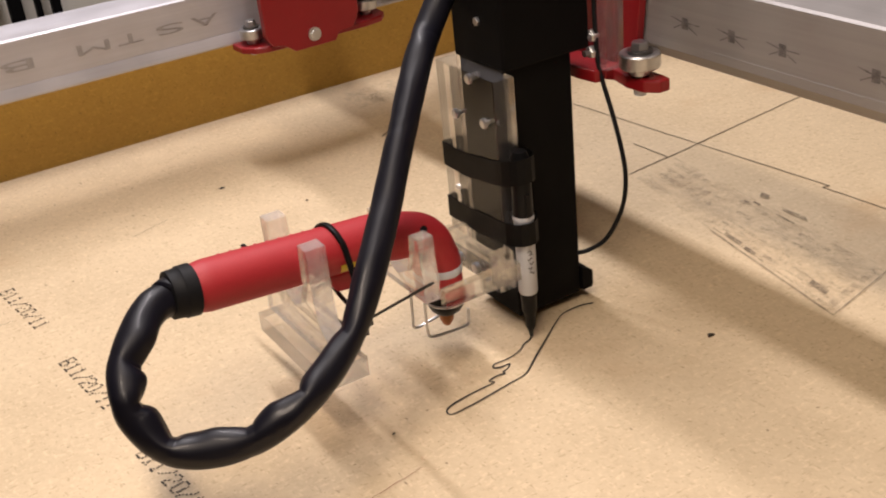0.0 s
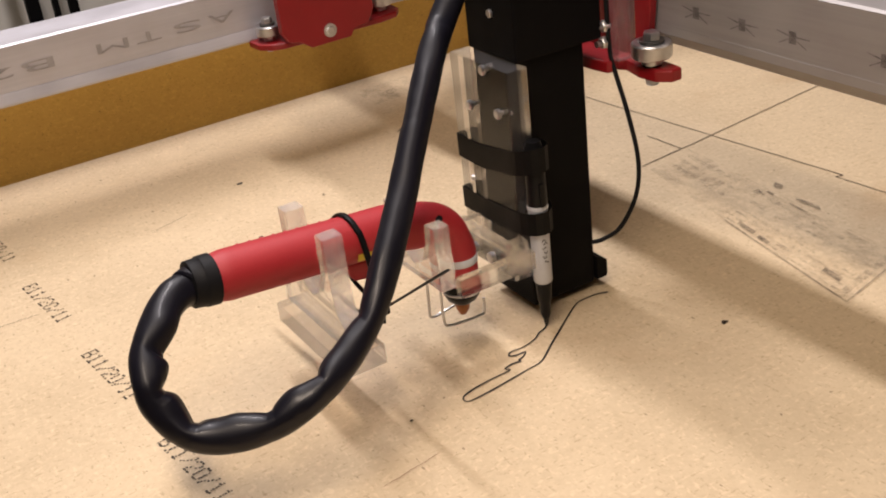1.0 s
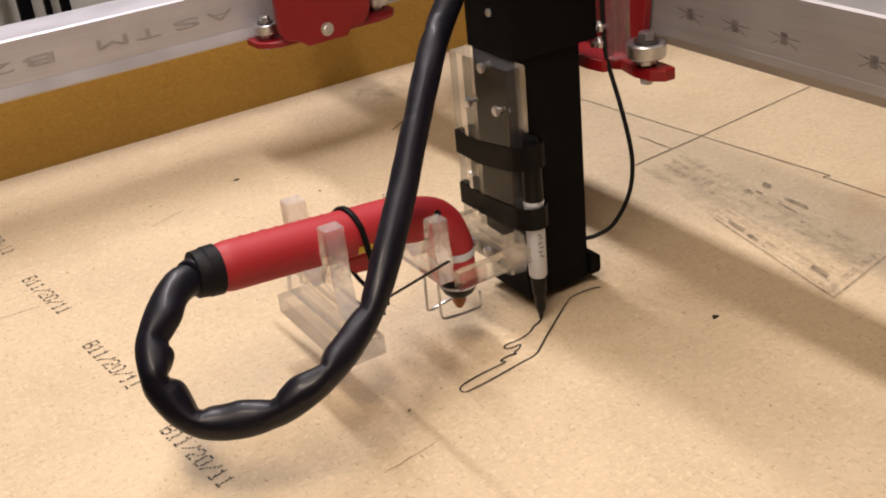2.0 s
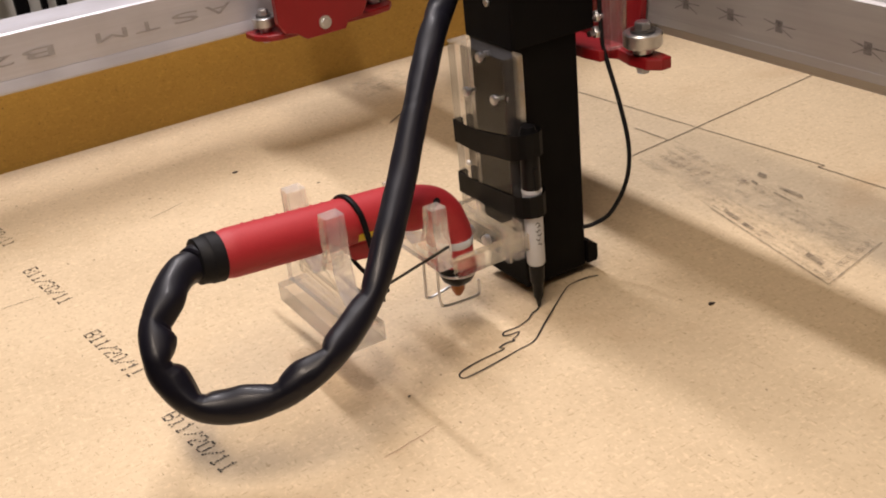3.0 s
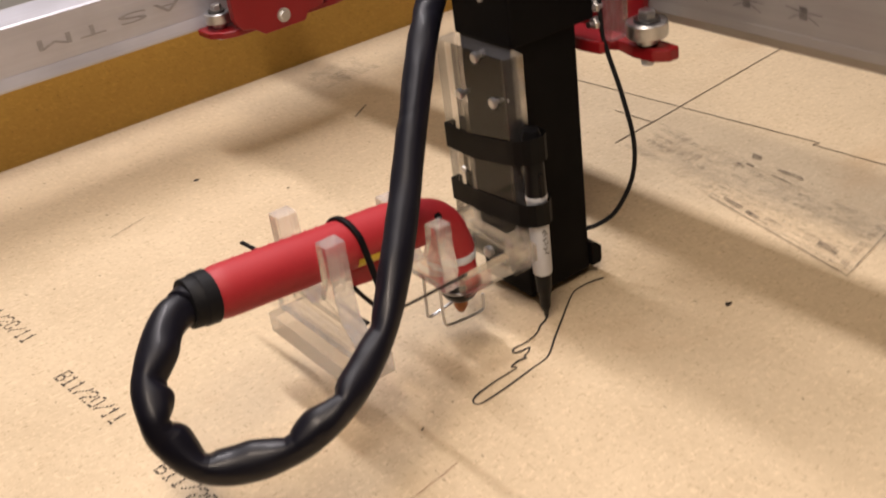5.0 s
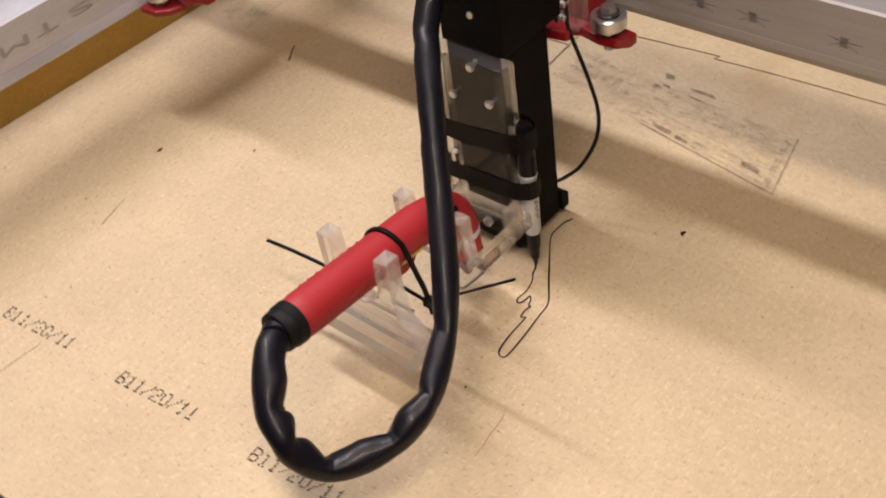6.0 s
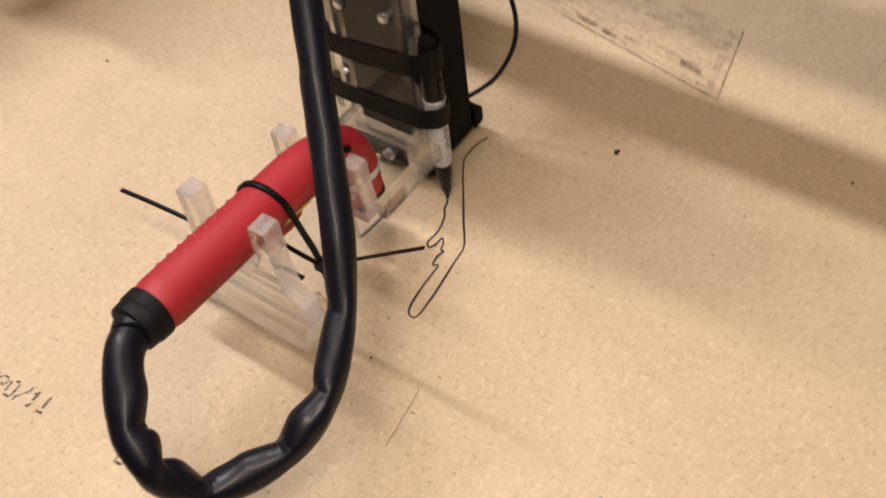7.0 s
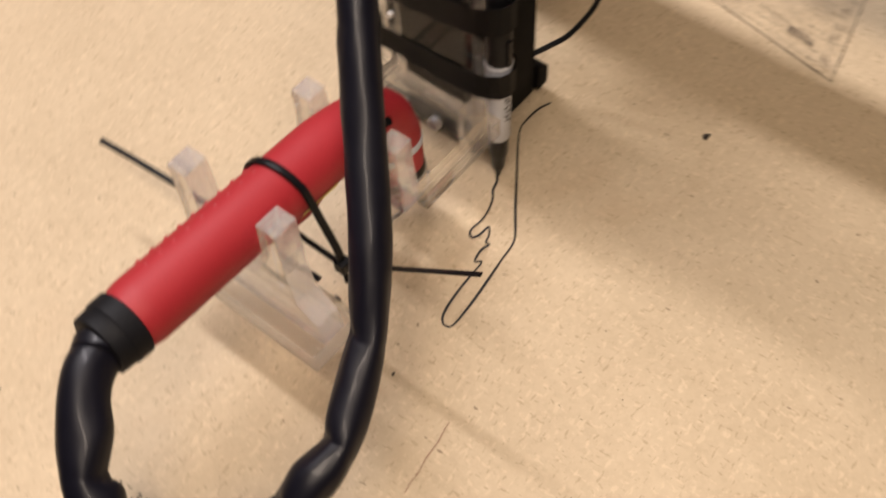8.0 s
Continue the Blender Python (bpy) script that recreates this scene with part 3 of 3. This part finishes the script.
for y in (0.012, 0.030, 0.050):
    part("cap_screw", lathe([(0, 0.0034), (0.8, 0.0034), (1, 0.0026)], (-0.0268, y, 0.0495), (-0.0300, y, 0.0495), 14), STEEL, mount)
part("arm", box((-0.0660, -0.0150, 0.0480), (-0.0150, -0.0085, 0.0590), 0.0006), ACRYLIC_CUT, mount)
part("corner_block", box((-0.0265, -0.0082, 0.0400), (-0.0150, -0.0002, 0.0640), 0.0006), ACRYLIC_CUT, mount)
part("side_arm", box((-0.0668, 0.0380, 0.0550), (-0.0150, 0.0435, 0.0640), 0.0006), ACRYLIC, mount)


def fork(x0, x1, top, base, flare=1.0):
    """Two prongs on a foot, hollowed to a cradle between them."""
    mid = (top + base) / 2 + 0.004
    k = 0.012 * flare
    outline = [(-0.024 * flare, base), (-0.022 * flare, base + k), (-0.0125, base + 1.7 * k), (-0.0105, mid), (-0.0105, top), (-0.0005, top), (0.0008, mid + 0.004),
               (0.007, mid - 0.010), (0.017, mid - 0.0155), (0.027, mid - 0.010), (0.0342, mid + 0.004), (0.0355, top), (0.0455, top), (0.0455, mid),
               (0.0475, base + 1.7 * k), (0.034 + 0.022 * flare, base + k), (0.034 + 0.024 * flare, base)]
    return sawn_edges(part("fork", prism(outline, 0, x0, x1, 0.0006), ACRYLIC, mount, "clear acrylic fork that cradles the torch"), 0, ACRYLIC_EDGE)


fork(-0.1410, -0.1295, 0.1100, 0.0468)
sawn_edges(part("fork_base", box((-0.1480, -0.0240, 0.0345), (-0.1215, 0.0580, 0.0466), 0.0008), ACRYLIC, mount), 2, ACRYLIC_EDGE)
fork(-0.0770, -0.0670, 0.0930, 0.0545, 0.5)
part("link_bar", box((-0.1294, 0.0400, 0.0560), (-0.0771, 0.0450, 0.0630), 0.0006), ACRYLIC, mount)
part("cap_screw", lathe([(0, 0.0024), (1, 0.0018)], (-0.1214, -0.010, 0.0405), (-0.1190, -0.010, 0.0405), 12), DARK_STEEL, mount)

# ---- marker pen and tape ----
pen = thing("marker_pen", "black and white permanent marker taped upright", "marker")
PT, PU = Vector((-0.0050, -0.0060, 0.0008)), Vector((-0.0055, -0.0068, 0.1300))


def along_pen(z):
    return PT + (PU - PT) * (z / (PU.z - PT.z))


part("tip", lathe([(0, 0.0005), (0.25, 0.0011), (1, 0.0016)], along_pen(0), along_pen(0.006), 14), INK, pen)
part("grip", lathe([(0, 0.0018), (0.12, 0.0030), (0.45, 0.0036), (0.52, 0.0044), (1, 0.0049)], along_pen(0.0055), along_pen(0.0315), 24), BLACK_PLASTIC, pen)
part("barrel", lathe([(0, 0.0050), (0.02, 0.0056), (1, 0.0058)], along_pen(0.0315), along_pen(0.0790), 28), WHITE_PLASTIC, pen, "grey-white marker barrel")
part("ring", lathe([(0, 0.0059), (0.5, 0.0064), (1, 0.0060)], along_pen(0.0790), along_pen(0.0825), 28), WHITE_PLASTIC, pen)
part("cap", lathe([(0, 0.0060), (0.9, 0.0054), (1, 0.0040)], along_pen(0.0825), along_pen(0.1215), 28), BLACK_PLASTIC, pen)
part("clip", box((-0.0075, -0.0134, 0.0835), (-0.0045, -0.0122, 0.098), 0.0004), BLACK_PLASTIC, pen)
# logo as plain strokes
bm = bmesh.new()
for k, (u, z) in enumerate(((0.15, 0.0470), (-0.20, 0.0500), (0.20, 0.0530), (-0.15, 0.0560), (0.10, 0.0590), (-0.1, 0.0610))):
    for s in (1,):
        a0 = -1.95 + u * 0.5
        pts = []
        for j in range(5):
            an = a0 + 0.22 * s * j / 2
            c = along_pen(z + 0.0008 * math.sin(j * 1.6 + k))
            pts.append(Vector((c.x + 0.0059 * math.cos(an), c.y + 0.0059 * math.sin(an), c.z)))
        sweep(pts, 0.00024, 5, bm)
part("logo", bm, INK, pen)


def tape_band(z0, z1, sag):
    """Tape stretched round the plate and the pen."""
    loop = [(-0.0022, 0.0560), (-0.0026, 0.0589), (-0.0080, 0.0590), (-0.0148, 0.0589), (-0.0149, 0.0350), (-0.0149, 0.0030), (-0.0147, -0.0020), (-0.0134, -0.0078), (-0.0110, -0.0120), (-0.0072, -0.0139), (-0.0030, -0.0136),
            (0.0016, -0.0100), (0.0060, -0.0030), (0.0090, 0.0050), (0.0105, 0.0090)]
    bm = bmesh.new()
    rows = []
    for z, out in ((z0, 0), (z1, 0)):
        row = []
        for x, y in loop:
            s = sag * math.sin(max(0, min(1, (0.065 - y) / 0.078)) * math.pi) * -0.5 + sag * (0.065 - y) / 0.078
            cx, cy = -0.008, 0.03
            d = Vector((x - cx, y - cy)).normalized() * out
            row.append(bm.verts.new((x + d.x, y + d.y, z - 0.0 + s)))
        rows.append(row)
    for r0, r1 in zip(rows[:-1], rows[1:]):
        for k in range(len(loop) - 1):
            bm.faces.new((r0[k], r0[k + 1], r1[k + 1], r1[k]))
    ob = part("tape_band", bm, BLACK_TAPE)
    sol = ob.modifiers.new("thickness", "SOLIDIFY")
    sol.thickness, sol.offset = 0.0004, 1.0
    return tagged(ob, "black adhesive tape wrapped round plate and marker", "tape", "tape bands")


tape_band(0.0970, 0.1120, 0.008)
tape_band(0.0625, 0.0765, 0.004)

# ---- plasma torch ----
torch = thing("plasma_torch", "red hand torch with black collar held level", "torch")
AX = lambda x: Vector((x, 0.017 + 0.025 * (x + 0.05), 0.0985 - 0.092 * (x + 0.19)))
neck = [AX(-0.194), AX(-0.175), AX(-0.150), AX(-0.130), AX(-0.110), AX(-0.090), Vector((-0.074, 0.0162, 0.0855)), Vector((-0.0610, 0.017, 0.0815)),
        Vector((-0.0535, 0.017, 0.0745)), Vector((-0.0500, 0.017, 0.0660)), Vector((-0.0482, 0.017, 0.0600)), Vector((-0.0478, 0.017, 0.0570))]
path = smooth_path(neck, 8)


def body_radius(s, way, p):
    r = 0.0136 if p.x < -0.075 else 0.0136 - 0.0024 * min(1, max(0, (p.x + 0.075) / 0.024))
    if p.z < 0.06:
        r -= 0.0010 * (0.06 - p.z) / 0.014
    if s < 0.03:
        r -= 0.0012 * (0.03 - s) / 0.03
    return r


part("handle", sweep(path, body_radius, 32), RED_RUBBER, torch, "red rubber torch handle")
part("collar", lathe([(0, 0.0108), (0.05, 0.0124), (0.45, 0.0128), (0.5, 0.0134), (0.95, 0.0136), (1, 0.0126)], AX(-0.2070), AX(-0.1930), 32), BLACK_RUBBER, torch, "black rubber collar")
# grip nubs along the back of the handle
for k in range(9):
    x = -0.176 + 0.0068 * k
    for an in (0.35, 0.85):
        c = AX(x)
        q = Vector((x, c.y + 0.0135 * math.sin(an), c.z + 0.0135 * math.cos(an)))
        part("grip_nub", lathe([(0, 0.0012), (0.6, 0.0010), (1, 0.0004)], q - Vector((0, 0, 0.0003)), q + Vector((0, 0.0004 * math.sin(an), 0.0005)), 8), RED_RUBBER, torch)
part("hole", lathe([(0, 0.0019), (1, 0.0019)], (-0.0645, 0.0060, 0.0890), (-0.0640, 0.0040, 0.0908), 12), BLACK_PLASTIC, torch)
part("trigger", prism([(-0.123, 0.0790), (-0.094, 0.0765), (-0.098, 0.0690), (-0.106, 0.0660), (-0.117, 0.0675)], 1, 0.0115, 0.0225, 0.0015), RED_RUBBER, torch, "red trigger lever")
# label: a curved patch on the side of the handle
bm = bmesh.new()
grid = []
for i in range(6):
    x = -0.117 + 0.020 * i / 5
    c = AX(x)
    grid.append([bm.verts.new((x, c.y - 0.0140 * math.cos(a), c.z + 0.0140 * math.sin(a))) for a in (-0.70, -0.55, -0.40, -0.25)])
for a, b in zip(grid[:-1], grid[1:]):
    for k in range(3):
        bm.faces.new((a[k], b[k], b[k + 1], a[k + 1]))
part("label", bm, YELLOW, torch, "yellow warning sticker")
part("neck_ring", lathe([(0, 0.0104), (0.2, 0.0112), (0.8, 0.0114), (1, 0.0108)], (-0.0477, 0.017, 0.0585), (-0.0478, 0.017, 0.0525), 28), WHITE_PLASTIC, torch)
# red fill stands in for torch red refracted by the clear arm
part("red_refraction_fill", lathe([(0, 0.0106), (0.2, 0.0110), (1, 0.0112)], (-0.0478, 0.017, 0.0525), (-0.0479, 0.017, 0.0400), 28), RED_RUBBER, torch)
part("nozzle_cup", lathe([(0, 0.0112), (0.15, 0.0118), (0.45, 0.0118), (0.8, 0.0092), (1, 0.0056)], (-0.0479, 0.017, 0.0400), (-0.0484, 0.017, 0.0255), 28), BLACK_PLASTIC, torch, "black nozzle cup")
part("nozzle_band", lathe([(0, 0.0116), (0.5, 0.0123), (1, 0.0117)], (-0.0480, 0.017, 0.0358), (-0.0481, 0.017, 0.0334), 28), STEEL, torch)
part("nozzle_tip", lathe([(0, 0.0046), (0.5, 0.0042), (1, 0.0020)], (-0.0484, 0.017, 0.0252), (-0.0488, 0.017, 0.0172), 20), COPPER, torch, "worn copper nozzle tip")
guide = [Vector((-0.0655, 0.0105, 0.0530)), Vector((-0.0662, 0.0100, 0.0340)), Vector((-0.0662, 0.0095, 0.0215)), Vector((-0.0632, 0.0093, 0.0180)), Vector((-0.0520, 0.0088, 0.0170)), Vector((-0.0420, 0.0085, 0.0168)),
         Vector((-0.0388, 0.0088, 0.0185)), Vector((-0.0382, 0.0092, 0.0270))]
part("guide_wire", sweep(smooth_path(guide, 5), 0.0009, 8), STEEL, torch, "bent steel standoff wire")
guide = [Vector((-0.0665, 0.0240, 0.0520)), Vector((-0.0672, 0.0245, 0.0260)), Vector((-0.0660, 0.0250, 0.0178)), Vector((-0.0560, 0.0250, 0.0185)), Vector((-0.0400, 0.0235, 0.0225))]
part("guide_wire", sweep(smooth_path(guide, 5), 0.0009, 8), STEEL, torch)


# ---- zip ties ----
tie = thing("zip_tie", "black nylon zip tie round the torch handle", "zip tie", "zip ties")
drop = []
for k in range(9):
    an = radians(100 - 21 * k)
    c = AX(-0.1185 + 0.0006 * k)
    drop.append(Vector((c.x, c.y + 0.0146 * math.sin(an), c.z + 0.0146 * math.cos(an))))
drop += [Vector((-0.1130, -0.0040, 0.0790)), Vector((-0.1130, -0.0085, 0.0680)), Vector((-0.1130, -0.0100, 0.0590))]
part("strap", sweep(smooth_path(drop, 6), lambda s, w, p: 0.0009 + 0.0009 * abs(w.x), 10), BLACK_PLASTIC, tie)
part("back_strap", sweep(smooth_path([drop[0].copy(), Vector((-0.118, 0.0305, 0.0830)), Vector((-0.117, 0.0300, 0.0760)), Vector((-0.115, 0.0150, 0.0640)), Vector((-0.1130, -0.0080, 0.0580))], 6), 0.0013, 8), BLACK_PLASTIC, tie)
part("head", box((-0.1160, -0.0130, 0.0555), (-0.1100, -0.0075, 0.0620), 0.0008), BLACK_PLASTIC, tie)
part("tail", sweep(smooth_path([Vector((-0.1130, -0.0110, 0.0590)), Vector((-0.1110, -0.0327, 0.0750)), Vector((-0.1090, -0.0543, 0.0910)), Vector((-0.1070, -0.0760, 0.1070))], 6), lambda s, w, p: 0.0005 + 0.0007 * abs(w.x), 8), BLACK_PLASTIC, tie)
part("stub", sweep(smooth_path([Vector((-0.1130, -0.0100, 0.0580)), Vector((-0.1142, -0.0120, 0.0545)), Vector((-0.1152, -0.0135, 0.0515))], 4), 0.0011, 8), BLACK_PLASTIC, tie)
tie2 = thing("zip_tie", "black nylon zip tie with long loose tail", "zip tie", "zip ties")
part("tail", sweep(smooth_path([Vector((-0.1230, -0.006, 0.0560)), Vector((-0.1245, 0.020, 0.0570)), Vector((-0.1260, 0.060, 0.0600)), Vector((-0.1280, 0.090, 0.0612)), Vector((-0.1298, 0.116, 0.0605))], 6), lambda s, w, p: 0.0007 + 0.0008 * abs(w.x), 8), BLACK_PLASTIC, tie2)

# ---- torch hose in its vinyl sleeve ----
hose_line = [(0.0451, 0.0632, 0.3139), (0.0143, 0.0584, 0.2443), (-0.0071, 0.0526, 0.2051), (-0.0238, 0.0461, 0.1856), (-0.0357, 0.0366, 0.178), (-0.0509, 0.024, 0.1637), (-0.0721, 0.006, 0.1435), (-0.0935, -0.0129, 0.1211),
             (-0.1167, -0.033, 0.101), (-0.1367, -0.0464, 0.0825), (-0.1555, -0.0559, 0.0716), (-0.1721, -0.0617, 0.0655), (-0.1882, -0.0632, 0.0593), (-0.2042, -0.0585, 0.0531), (-0.2221, -0.0507, 0.051), (-0.2362, -0.0410, 0.0550),
             (-0.2440, -0.0310, 0.0670), (-0.2450, -0.0252, 0.0775), (-0.2410, -0.0140, 0.0855), (-0.2302, -0.0030, 0.0938), (-0.2171, 0.0076, 0.0993), (-0.2031, 0.0131, 0.0992)]
hose_path = smooth_path(hose_line, 26)
MID = Vector((-0.19, -0.03, 0.09))
PINCH = ((0.435, 0.26, 0.020), (0.530, 0.28, 0.019), (0.612, 0.32, 0.017), (0.715, 0.38, 0.017), (0.795, 0.36, 0.015), (0.865, 0.18, 0.014), (0.27, 0.14, 0.018), (0.175, 0.22, 0.010))


def hose_radius(s, way, p):
    r = 0.0080 + 0.0007 * max(0, min(1, (s - 0.42) / 0.2))
    inner = max(0.0, way.dot((MID - p).normalized()))
    fold = sum(d * 1.25 * math.exp(-(abs(s - c) / w) ** 1.25) for c, d, w in PINCH)
    bulge = 0.16 * sum(math.exp(-((s - c - 0.040) / 0.020) ** 2) for c, d, w in PINCH if c > 0.45)
    crease = noise.noise(Vector((p.x * 70 + way.x * 1.6, p.y * 70 + way.y * 1.6, p.z * 70 + way.z * 1.6)))
    turn = math.atan2(way.z, way.x + 0.2)
    twist = 0.07 * math.sin(3 * turn + s * 55)
    ridge = sum(math.exp(-(abs(s - c + 0.011 * math.sin(turn + 9 * c)) / 0.0042)) for c, d, w in PINCH)
    return r * (1 - (0.02 + 0.12 * inner) * ridge - fold * inner ** 0.8 + bulge * inner + (0.03 + 0.05 * inner) * crease + twist * (0.2 if s < 0.4 else 0.3))


hose = thing("torch_hose", "torch hose in a crumpled glossy black vinyl sleeve", "hose")
part("sleeve", sweep(hose_path, hose_radius, 40), SLEEVE, hose, "crumpled black vinyl sleeve")
part("sleeve_end", lathe([(0, 0.0098), (0.15, 0.0110), (0.85, 0.0108), (1, 0.0098)], (-0.2085, 0.0095, 0.0992), AX(-0.2030), 28), SLEEVE, hose)

# ---- sensor cable ----
cable_line = [(0.060, 0.006, 0.20), (0.0605, 0.0055, 0.165), (0.0625, 0.005, 0.147), (0.0635, -0.006, 0.118), (0.0635, -0.014, 0.091), (0.0625, -0.012, 0.067), (0.0580, -0.002, 0.044), (0.0510, 0.0065, 0.035), (0.0440, 0.0105, 0.0335)]
cable = part("thin_cable", sweep(smooth_path([Vector(p) for p in cable_line], 8), 0.0014, 10), BLACK_RUBBER)
tagged(cable, "thin black cable looping beside the tool column", "cable")

# ---- far corner of the workshop ----
rack = thing("metal_rack", "black metal rack standing by the cream wall", "rack")
for x, wide in ((0.024, 0.023), (0.069, 0.010), (0.096, 0.016)):
    part("leg", box((x, 1.55, ZF), (x + wide, 1.57, 1.1), 0.003), BLACK_METAL, rack)
part("shelf", box((-0.10, 1.52, 0.55), (0.20, 1.78, 0.58), 0.004), BLACK_METAL, rack)
